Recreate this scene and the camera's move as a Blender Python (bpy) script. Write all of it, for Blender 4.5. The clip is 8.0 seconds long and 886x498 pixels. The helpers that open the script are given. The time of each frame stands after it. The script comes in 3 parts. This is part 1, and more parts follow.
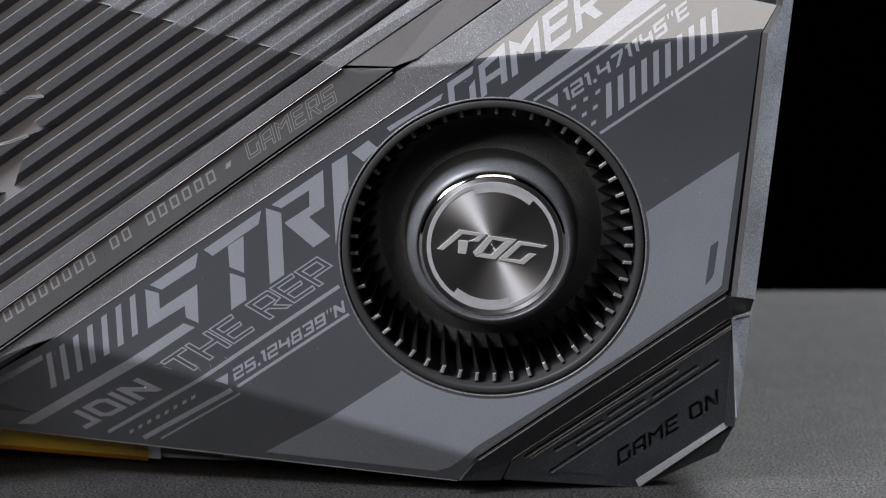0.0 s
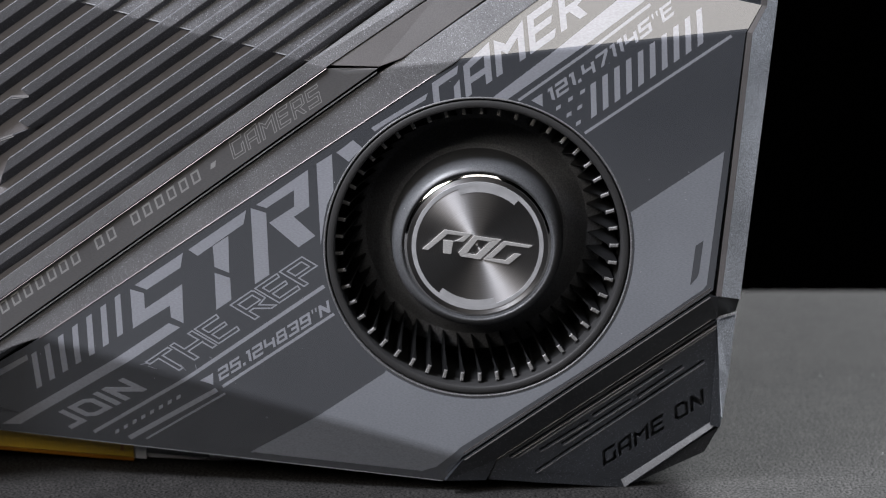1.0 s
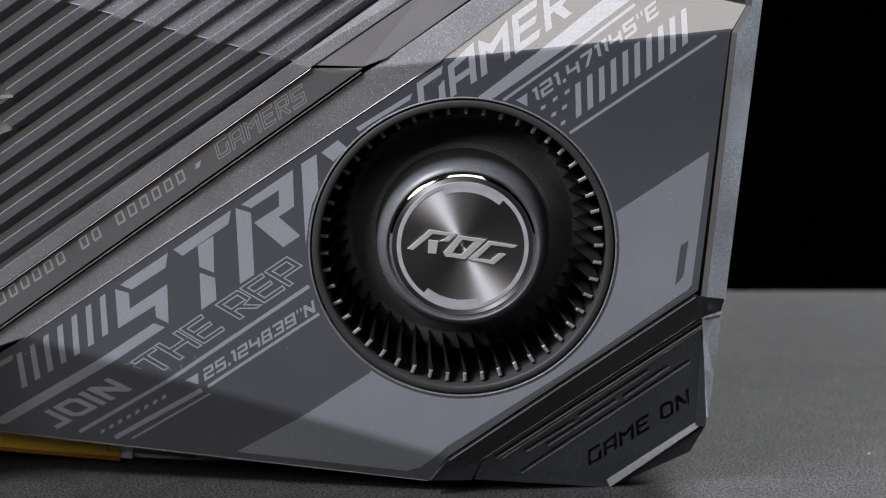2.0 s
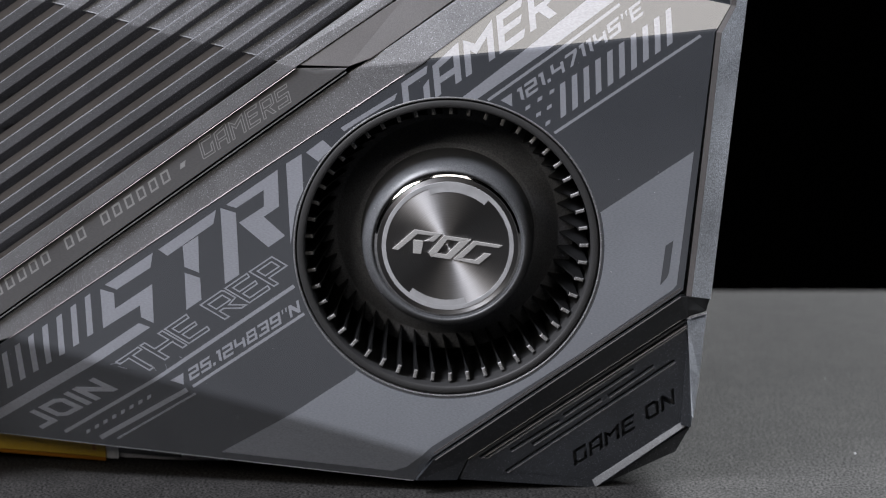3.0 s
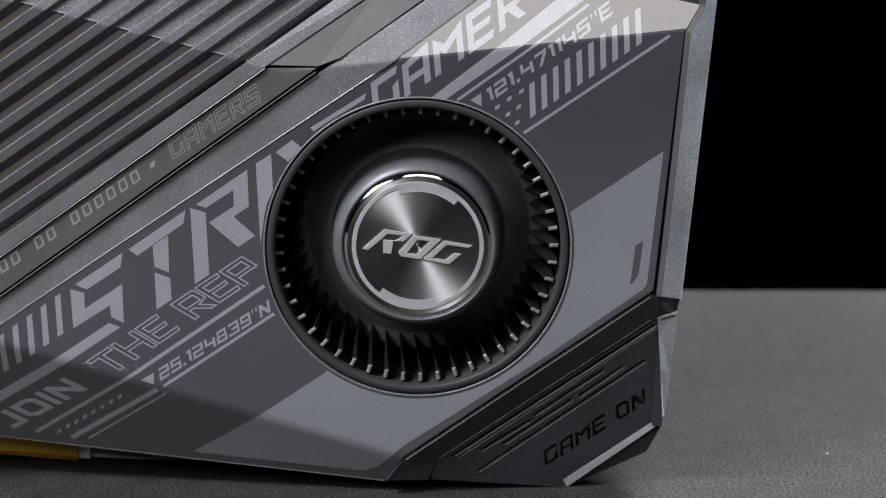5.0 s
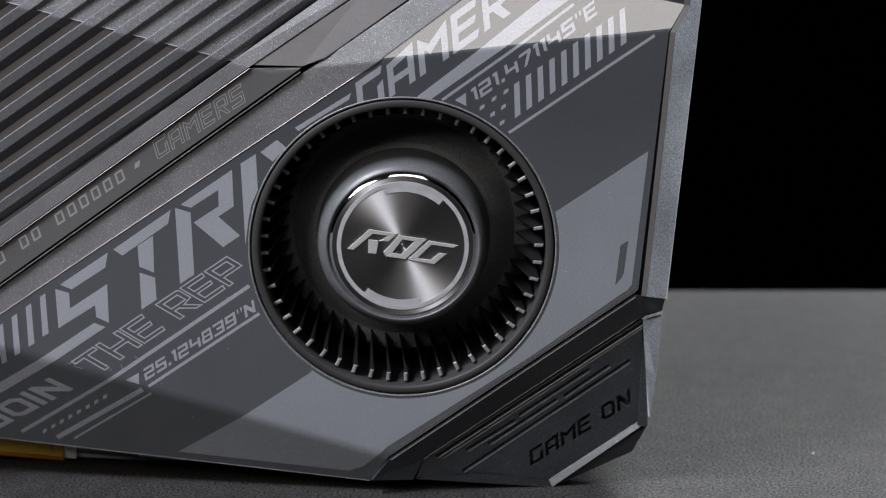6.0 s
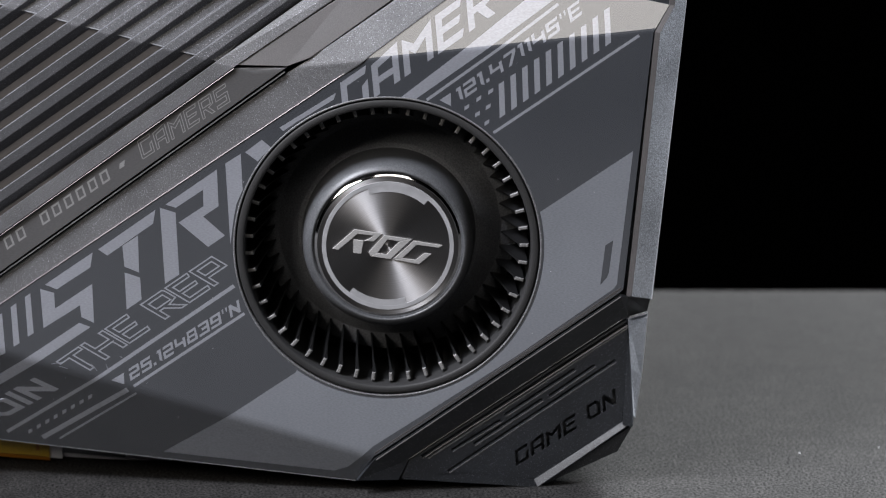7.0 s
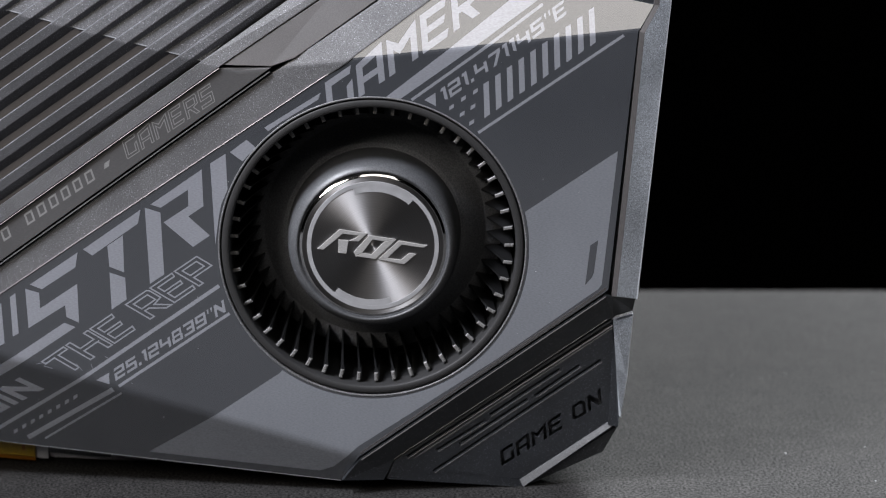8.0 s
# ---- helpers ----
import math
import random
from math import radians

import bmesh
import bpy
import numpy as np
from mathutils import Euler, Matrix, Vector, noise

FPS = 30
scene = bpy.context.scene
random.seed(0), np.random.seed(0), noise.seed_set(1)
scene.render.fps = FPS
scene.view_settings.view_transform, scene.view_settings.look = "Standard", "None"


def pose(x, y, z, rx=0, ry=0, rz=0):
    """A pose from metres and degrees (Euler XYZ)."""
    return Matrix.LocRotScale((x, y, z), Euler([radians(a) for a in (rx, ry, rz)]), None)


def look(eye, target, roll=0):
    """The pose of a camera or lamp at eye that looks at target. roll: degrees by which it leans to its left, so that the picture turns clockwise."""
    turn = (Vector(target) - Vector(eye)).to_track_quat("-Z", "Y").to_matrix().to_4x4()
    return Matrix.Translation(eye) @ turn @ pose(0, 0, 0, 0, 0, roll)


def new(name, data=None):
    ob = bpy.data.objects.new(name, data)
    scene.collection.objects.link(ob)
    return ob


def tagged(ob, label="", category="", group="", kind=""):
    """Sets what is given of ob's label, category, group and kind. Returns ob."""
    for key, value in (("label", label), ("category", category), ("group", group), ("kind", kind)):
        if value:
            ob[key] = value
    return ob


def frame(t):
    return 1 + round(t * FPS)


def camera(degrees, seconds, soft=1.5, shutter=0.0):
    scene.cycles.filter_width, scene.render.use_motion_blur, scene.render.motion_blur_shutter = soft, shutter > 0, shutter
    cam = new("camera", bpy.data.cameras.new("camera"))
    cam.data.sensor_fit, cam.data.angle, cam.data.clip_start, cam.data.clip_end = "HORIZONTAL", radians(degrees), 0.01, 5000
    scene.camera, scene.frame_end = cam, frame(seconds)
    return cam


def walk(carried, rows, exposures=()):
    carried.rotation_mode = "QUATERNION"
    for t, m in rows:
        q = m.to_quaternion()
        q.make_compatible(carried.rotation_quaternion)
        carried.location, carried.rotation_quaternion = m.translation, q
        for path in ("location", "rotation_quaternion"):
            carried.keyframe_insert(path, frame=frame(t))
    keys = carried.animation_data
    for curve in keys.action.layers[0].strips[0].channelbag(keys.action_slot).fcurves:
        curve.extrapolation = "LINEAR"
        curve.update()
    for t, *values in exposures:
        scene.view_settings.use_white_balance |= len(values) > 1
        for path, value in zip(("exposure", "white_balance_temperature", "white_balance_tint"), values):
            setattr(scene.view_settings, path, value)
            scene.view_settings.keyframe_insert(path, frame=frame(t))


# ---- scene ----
# Lengths in the card are in millimetres: u to the right, v up from the fan's axis, w out of the face.
H = 64.7                       # the fan's axis over the desk
cam = camera(21.3, 8.0, soft=1.1)
cam.data.dof.use_dof, cam.data.dof.focus_distance, cam.data.dof.aperture_fstop = True, 0.575, 15.0
ROWS = [(t, -12.31 + 29.65 * t / 8.0, -563.0, 205.15 - 0.11 * t / 8.0) for t in (0.0, 1.0, 2.0, 3.0, 4.0, 5.0, 6.0, 7.0, 8.0)]
walk(cam, [(t, pose(x / 1000, y / 1000, z / 1000, 76.0, 0.0, 0.0)) for t, x, y, z in ROWS])

# ---- light ----
world = bpy.data.worlds.new("world")
scene.world = world
world.use_nodes = True
world.node_tree.nodes["Background"].inputs[0].default_value = (0.0005, 0.0005, 0.0006, 1)
world.node_tree.nodes["Background"].inputs[1].default_value = 1.0


def softbox(name, eye, target, sx, sy, watts, colour):
    lamp = bpy.data.lights.new(name, "AREA")
    lamp.shape, lamp.size, lamp.size_y, lamp.energy, lamp.color = "RECTANGLE", sx, sy, watts, colour
    ob = new(name, lamp)
    ob.matrix_world = look(eye, target)
    return ob


softbox("softbox_key", (-1.18, -1.64, 1.16), (0, 0, 0.06), 0.84, 0.58, 17.5, (1.0, 0.93, 0.86))
softbox("softbox_top", (-0.96, -0.70, 1.58), (0.02, 0, 0.06), 0.62, 0.62, 116.0, (0.905, 0.935, 1.04))
softbox("softbox_back", (0.42, 0.39, 0.68), (0.18, 0.02, 0), 0.5, 0.35, 22.0, (0.95, 0.985, 1.02))
softbox("softbox_right", (0.85, -0.03, 0.26), (0.06, 0, 0.06), 0.3, 0.5, 1.3, (0.80, 0.88, 1.0))
softbox("softbox_high", (0.05, -0.80, 0.78), (0, 0, 0.12), 0.50, 0.26, 1.08, (1.0, 0.94, 0.88))


# ---- materials ----
def nodes(name):
    m = bpy.data.materials.new(name)
    m.use_nodes = True
    nt = m.node_tree
    return m, nt, nt.nodes["Principled BSDF"]


def noise_tex(nt, scale, detail=4.0, stretch=None, turn=0.0):
    co = nt.nodes.new("ShaderNodeTexCoord")
    tex = nt.nodes.new("ShaderNodeTexNoise")
    tex.inputs["Scale"].default_value, tex.inputs["Detail"].default_value = scale, detail
    if stretch:
        mp = nt.nodes.new("ShaderNodeMapping")
        mp.inputs["Scale"].default_value = stretch
        mp.inputs["Rotation"].default_value = (0, radians(turn), 0)
        nt.links.new(co.outputs["Object"], mp.inputs[0])
        nt.links.new(mp.outputs[0], tex.inputs["Vector"])
    else:
        nt.links.new(co.outputs["Object"], tex.inputs["Vector"])
    return tex


def ramp(nt, source, stops):
    r = nt.nodes.new("ShaderNodeValToRGB")
    while len(r.color_ramp.elements) < len(stops):
        r.color_ramp.elements.new(0.5)
    for e, (p, c) in zip(r.color_ramp.elements, stops):
        e.position, e.color = p, (*c, 1)
    nt.links.new(source, r.inputs[0])
    return r


def bump(nt, bsdf, source, strength, distance):
    b = nt.nodes.new("ShaderNodeBump")
    b.inputs["Strength"].default_value, b.inputs["Distance"].default_value = strength, distance
    nt.links.new(source, b.inputs["Height"])
    nt.links.new(b.outputs[0], bsdf.inputs["Normal"])


def mixed(nt, a, b, kind="MULTIPLY", fac=1.0):
    m = nt.nodes.new("ShaderNodeMixRGB")
    m.blend_type = kind
    m.inputs[0].default_value = fac
    nt.links.new(a, m.inputs[1])
    nt.links.new(b, m.inputs[2])
    return m


def coated(name, colour, rough, metal=0.0, flake=0.0, grain=0.07, relief=0.3, fine=4500.0):
    """Powder-coated or moulded surface: mottled colour, a fine grain, and bright flakes."""
    m, nt, p = nodes(name)
    big = noise_tex(nt, 60.0)
    small = noise_tex(nt, fine, 2.0)
    c0 = tuple(c * (1 - grain) for c in colour)
    c1 = tuple(c * (1 + grain) for c in colour)
    base = ramp(nt, big.outputs["Fac"], [(0.3, c0), (0.7, c1)])
    speck = ramp(nt, small.outputs["Fac"], [(0.35, (1 - grain * 2,) * 3), (0.65, (1 + grain,) * 3)])
    col = mixed(nt, base.outputs[0], speck.outputs[0])
    if flake:
        star = noise_tex(nt, 4800.0, 0.0)
        spot = ramp(nt, star.outputs["Fac"], [(0.70, (0, 0, 0)), (0.80, (flake, flake, flake * 1.1))])
        col = mixed(nt, col.outputs[0], spot.outputs[0], "ADD")
    nt.links.new(col.outputs[0], p.inputs["Base Color"])
    p.inputs["Roughness"].default_value, p.inputs["Metallic"].default_value = rough, metal
    bump(nt, p, small.outputs["Fac"], relief, 0.00005)
    return m


def brushed(name, colour, rough, metal, turn, relief=0.15):
    """Foil or metal with a short drawn grain at an angle."""
    m, nt, p = nodes(name)
    grain = noise_tex(nt, 1.0, 3.0, (1500.0, 1500.0, 4200.0), turn)
    dirt = noise_tex(nt, 45.0, 5.0)
    base = ramp(nt, grain.outputs["Fac"], [(0.3, tuple(c * 0.86 for c in colour)), (0.7, tuple(c * 1.13 for c in colour))])
    tone = ramp(nt, dirt.outputs["Fac"], [(0.3, (0.93,) * 3), (0.7, (1.05,) * 3)])
    col = mixed(nt, base.outputs[0], tone.outputs[0])
    nt.links.new(col.outputs[0], p.inputs["Base Color"])
    rg = ramp(nt, dirt.outputs["Fac"], [(0.2, (rough * 0.9,) * 3), (0.8, (rough * 1.1,) * 3)])
    nt.links.new(rg.outputs[0], p.inputs["Roughness"])
    p.inputs["Metallic"].default_value = metal
    bump(nt, p, grain.outputs["Fac"], relief, 0.00004)
    return m


def spun(name, colour, rough, aniso):
    """Lathe-turned metal: rings round the axis, and a highlight drawn across them."""
    m, nt, p = nodes(name)
    tan = nt.nodes.new("ShaderNodeTangent")
    tan.direction_type, tan.axis = "RADIAL", "Y"
    nt.links.new(tan.outputs[0], p.inputs["Tangent"])
    p.inputs["Anisotropic"].default_value, p.inputs["Metallic"].default_value = aniso, 1.0
    p.inputs["Anisotropic Rotation"].default_value = 0.25
    co = nt.nodes.new("ShaderNodeTexCoord")
    ln = nt.nodes.new("ShaderNodeVectorMath")
    ln.operation = "LENGTH"
    nt.links.new(co.outputs["Object"], ln.inputs[0])
    rings = nt.nodes.new("ShaderNodeTexNoise")
    rings.noise_dimensions = "1D"
    rings.inputs["Scale"].default_value, rings.inputs["Detail"].default_value = 7000.0, 4.0
    nt.links.new(ln.outputs["Value"], rings.inputs["W"])
    base = ramp(nt, rings.outputs["Fac"], [(0.3, tuple(c * 0.86 for c in colour)), (0.7, tuple(c * 1.14 for c in colour))])
    nt.links.new(base.outputs[0], p.inputs["Base Color"])
    worn = ramp(nt, rings.outputs["Fac"], [(0.35, (rough * 0.93,) * 3), (0.65, (rough * 1.07,) * 3)])
    nt.links.new(worn.outputs[0], p.inputs["Roughness"])
    return m


def plain(name, colour, rough, metal=0.0):
    m, nt, p = nodes(name)
    n = noise_tex(nt, 300.0)
    r = ramp(nt, n.outputs["Fac"], [(0.3, tuple(c * 0.85 for c in colour)), (0.7, tuple(c * 1.1 for c in colour))])
    nt.links.new(r.outputs[0], p.inputs["Base Color"])
    p.inputs["Roughness"].default_value, p.inputs["Metallic"].default_value = rough, metal
    return m


def desk_material():
    m, nt, p = nodes("desk_felt")
    big = noise_tex(nt, 22.0, 6.0)
    mid = noise_tex(nt, 130.0, 5.0)
    fine = noise_tex(nt, 1450.0, 2.0)
    base = ramp(nt, big.outputs["Fac"], [(0.3, (0.0126, 0.0118, 0.0111)), (0.7, (0.0166, 0.0156, 0.0147))])
    mott = ramp(nt, mid.outputs["Fac"], [(0.38, (0.80,) * 3), (0.64, (1.18,) * 3)])
    speck = ramp(nt, fine.outputs["Fac"], [(0.36, (0.2,) * 3), (0.66, (1.9,) * 3)])
    col = mixed(nt, mixed(nt, base.outputs[0], mott.outputs[0]).outputs[0], speck.outputs[0])
    nt.links.new(col.outputs[0], p.inputs["Base Color"])
    sheen = ramp(nt, fine.outputs["Fac"], [(0.36, (0.12,) * 3), (0.66, (0.42,) * 3)])
    nt.links.new(sheen.outputs[0], p.inputs["Specular IOR Level"])
    p.inputs["Roughness"].default_value = 0.75
    bump(nt, p, fine.outputs["Fac"], 0.55, 0.0003)
    return m


FOIL = brushed("plate_foil", (0.0442, 0.0468, 0.0522), 0.16, 0.0, 33, 0.03)
PRINT = brushed("light_print", (0.234, 0.240, 0.264), 0.16, 0.1, 33, 0.03)
PANEL = brushed("light_panel_print", (0.166, 0.173, 0.190), 0.16, 0.1, 33, 0.03)
for m in (FOIL, PRINT, PANEL):
    m.node_tree.nodes["Principled BSDF"].inputs["IOR"].default_value = 2.3
SHADOW_PRINT = brushed("grey_print", (0.068, 0.066, 0.066), 0.4, 0.0, 33)
STRIP_PRINT = brushed("strip_print", (0.20, 0.198, 0.195), 0.4, 0.0, 33, 0.03)
COAT = coated("grey_powder_coat", (0.115, 0.114, 0.117), 0.53, 0.15, 0.24, 0.17, 0.6, 3400.0)
RIBCOAT = coated("rib_powder_coat", (0.091, 0.091, 0.096), 0.50, 0.5, 0.22, 0.17, 0.6, 3400.0)
FLOORCOAT = coated("groove_floor", (0.170, 0.160, 0.160), 0.6, 0.0, 0.0)
PALE_EDGE = coated("pale_edge_coat", (0.19, 0.192, 0.196), 0.45, 0.2, 0.2, 0.14, 0.4)
SILVER = coated("silver_powder_coat", (0.56, 0.575, 0.62), 0.42, 0.4, 0.7, 0.24, 0.5, 3200.0)
LIP = coated("bezel_lip_coat", (0.066, 0.061, 0.060), 0.5, 0.0, 0.0, 0.12)
BLACK = coated("black_coat", (0.0190, 0.0210, 0.0243), 0.38, 0.0, 0.15, 0.22)
BLACK.node_tree.nodes["Principled BSDF"].inputs["IOR"].default_value = 1.6
PLASTIC = coated("black_plastic", (0.022, 0.0216, 0.0216), 0.6, 0.0, 0.0, 0.1, 0.15)
PLASTIC.node_tree.nodes["Principled BSDF"].inputs["Specular IOR Level"].default_value = 0.3
# blades near-black: the shade in the gaps between them is put into the colour
BLADE = coated("shaded_fan_plastic", (0.008, 0.008, 0.0084), 0.42, 0.0, 0.0, 0.1, 0.08)
# hub toned down and dusty bell lightened, to even out the light they get
HUB_BODY = coated("hub_plastic", (0.076, 0.078, 0.082), 0.42, 0.0, 0.02, 0.16, 0.3, 2600.0)
HUBCOAT = coated("lightened_dusty_plastic", (0.150, 0.153, 0.160), 0.5, 0.0, 0.05, 0.2, 0.6, 2600.0)
HUBCOAT.node_tree.nodes["Principled BSDF"].inputs["Specular IOR Level"].default_value = 0.3
# paler than the rest of each blade
TIP = coated("pale_tip_plastic", (0.15, 0.147, 0.143), 0.5, 0.0, 0.0, 0.3, 0.3)
BLADE.node_tree.nodes["Principled BSDF"].inputs["Specular IOR Level"].default_value = 0.3
DEEP = plain("well_shade_black", (0.003, 0.003, 0.003), 0.7)
EDGE = plain("bright_edge", (0.14, 0.12, 0.118), 0.42, 1.0)
CHROME = plain("chrome", (0.72, 0.72, 0.73), 0.07, 1.0)
SPUN = spun("spun_dark_metal", (0.256, 0.250, 0.250), 0.5, 0.9)
SATIN = plain("satin_metal", (0.40, 0.40, 0.41), 0.5, 0.5)
LOGO = brushed("logo_metal", (0.50, 0.49, 0.48), 0.45, 0.6, 80)
YELLOW = coated("yellow_tape", (0.36, 0.225, 0.010), 0.5, 0.0, 0.0, 0.12, 0.2)
ORANGE = plain("orange_tape", (0.26, 0.10, 0.006), 0.5)
WHITE = plain("white_card", (0.5, 0.5, 0.52), 0.6)
DESK = desk_material()
STUDIO = plain("black_studio_wall", (0.0003, 0.0003, 0.0003), 1.0)
STUDIO.node_tree.nodes["Principled BSDF"].inputs["Specular IOR Level"].default_value = 0.0


# ---- building ----
def line(p, q):
    """A crease: a point on it and its unit normal, to the left of p to q."""
    d = Vector((q[0] - p[0], q[1] - p[1])).normalized()
    return Vector(p), Vector((-d.y, d.x))


CREASE_A = line((-4.7, 46.9), (64.7, 54.2))
CREASE_B = line((-94.9, 60.6), (-40.8, 46.3))
CREASE_L = line((-4.6, -53.8), (-109.1, -22.5))
TAN_A, TAN_B, TAN_L = 0.42, 0.36, 0.50


def beyond(crease, u, v):
    return (Vector((u, v)) - crease[0]).dot(crease[1])


def eased(d, soft=1.4):
    """A crease rounded over a small width."""
    if d < -soft:
        return 0.0
    return d if d > soft else (d + soft) ** 2 / (4 * soft)


def face_w(u, v, low=True):
    up = min(eased(beyond(CREASE_A, u, v), 0.5) * TAN_A, eased(beyond(CREASE_B, u, v), 0.4) * TAN_B)
    down = eased(beyond(CREASE_L, u, v)) * TAN_L if low else 0.0
    return -max(0.0, up) - down


BOTTOM = line((-126.1, -50.2), (-67.7, -55.5))
FOOT_EDGE = line((59.0, -18.0), (4.9, -54.8))


def foot_w(u, v):
    """The foot's face leans back towards the desk."""
    return -3.0 - 0.19 * max(0.0, beyond(FOOT_EDGE, u, v))


def mesh_of(name, bm, material, smooth=False):
    bmesh.ops.recalc_face_normals(bm, faces=bm.faces)
    me = bpy.data.meshes.new(name)
    bm.to_mesh(me)
    bm.free()
    me.materials.append(material)
    for f in me.polygons:
        f.use_smooth = smooth
    return me


def part(name, bm, material, parent, label="", smooth=False):
    ob = new(name, mesh_of(name, bm, material, smooth))
    ob.parent = parent
    return tagged(ob, label)


def place(bm, facet=True, low=True, base=None, bend=None, trim=False):
    """Bends a mesh drawn in u, v, w over the creases and sets it in the world."""
    if trim:
        for co, no in (((-200, 0, 0), (-1, 0, 0)), ((*BOTTOM[0], 0), (*-BOTTOM[1], 0))):
            bmesh.ops.bisect_plane(bm, geom=bm.verts[:] + bm.edges[:] + bm.faces[:], dist=1e-5, plane_co=co, plane_no=no, clear_outer=True)
    if facet:
        cuts = [(CREASE_A, (-0.5, 0, 0.5)), (CREASE_B, (-0.4, 0, 0.4))]
        if low:
            cuts.append((CREASE_L, (-1.2, -0.6, 0, 0.6, 1.2)))
        for crease, steps in cuts:
            for s in steps:
                p = crease[0] + crease[1] * s
                bmesh.ops.bisect_plane(bm, geom=bm.verts[:] + bm.edges[:] + bm.faces[:], dist=1e-5, plane_co=(p.x, p.y, 0), plane_no=(*crease[1], 0))
    for vert in bm.verts:
        u, v, w = vert.co
        if facet:
            w += face_w(u, v, low)
            if low:                # the lower facet spreads a little as it leans back
                d = eased(beyond(CREASE_L, u, v))
                u, v = u * (1 + 0.00014 * d), v - 0.0262 * d
        elif bend:
            w += bend(u, v)
        vert.co = (u / 1000, -w / 1000, (v + (H if base is None else base)) / 1000)
    return bm


def prism(poly, back, front, edge=0.0):
    """A flat piece with an outline and a thickness; edge rounds its front rim."""
    bm = bmesh.new()
    f = bm.faces.new([bm.verts.new((u, v, front)) for u, v in poly])
    f.normal_update()
    if f.normal.z < 0:
        f.normal_flip()
    rim = list(f.edges)
    res = bmesh.ops.extrude_face_region(bm, geom=[f])
    for g in res["geom"]:
        if isinstance(g, bmesh.types.BMVert):
            g.co.z = front
    top = [e for e in bm.edges if all(abs(q.co.z - front) < 1e-6 for q in e.verts)]
    newf = [g for g in res["geom"] if isinstance(g, bmesh.types.BMFace)]
    keep = {q for x in newf for q in x.verts}
    for q in bm.verts:
        if q not in keep:
            q.co.z = back
    if edge:
        rim = [e for x in newf for e in x.edges]
        bmesh.ops.bevel(bm, geom=rim, offset=edge, segments=2, profile=0.6, affect="EDGES")
    return bm


def holed(poly, centre, radius, back, front, steps=128):
    """A flat piece with a round hole."""
    bm = bmesh.new()
    rings = [list(poly), [(centre[0] + radius * math.cos(i * math.tau / steps), centre[1] + radius * math.sin(i * math.tau / steps)) for i in range(steps)]]
    edges = []
    for ring in rings:
        vs = [bm.verts.new((u, v, front)) for u, v in ring]
        edges += [bm.edges.new((vs[i], vs[(i + 1) % len(vs)])) for i in range(len(vs))]
    bmesh.ops.triangle_fill(bm, edges=edges, use_beauty=True, use_dissolve=False)
    faces = bm.faces[:]
    res = bmesh.ops.extrude_face_region(bm, geom=faces)
    for g in res["geom"]:
        if isinstance(g, bmesh.types.BMVert):
            g.co.z = back
    return bm


def solid(front, back):
    """A block between a front outline and a back outline, each of (u, v, w)."""
    bm = bmesh.new()
    a = [bm.verts.new(p) for p in front]
    b = [bm.verts.new(p) for p in back]
    bm.faces.new(a)
    bm.faces.new(b[::-1])
    for i in range(len(a)):
        j = (i + 1) % len(a)
        bm.faces.new((a[i], b[i], b[j], a[j]))
    return bm


def lathe(profile, steps=160):
    """A turned piece round the fan's axis from (radius, w) rows."""
    bm = bmesh.new()
    rows = []
    for r, w in profile:
        if r < 1e-4:
            rows.append([bm.verts.new((0, 0, w))] * steps)
        else:
            rows.append([bm.verts.new((r * math.cos(i * math.tau / steps), r * math.sin(i * math.tau / steps), w)) for i in range(steps)])
    for a, b in zip(rows, rows[1:]):
        for i in range(steps):
            j = (i + 1) % steps
            vs = []
            for q in (a[i], a[j], b[j], b[i]):
                if q not in vs:
                    vs.append(q)
            if len(vs) > 2:
                bm.faces.new(vs)
    return bm


def at_w(poly, w):
    return [(u, v, w) for u, v in poly]


def arc(radius, a0, a1, steps=40):
    return [(radius * math.cos(radians(a0 + (a1 - a0) * i / steps)), radius * math.sin(radians(a0 + (a1 - a0) * i / steps))) for i in range(steps + 1)]


def bar(p, q, width):
    """A straight stripe from p to q."""
    p, q = Vector(p), Vector(q)
    d = (q - p).normalized()
    n = Vector((-d.y, d.x)) * width / 2
    return [tuple(p - n), tuple(q - n), tuple(q + n), tuple(p + n)]


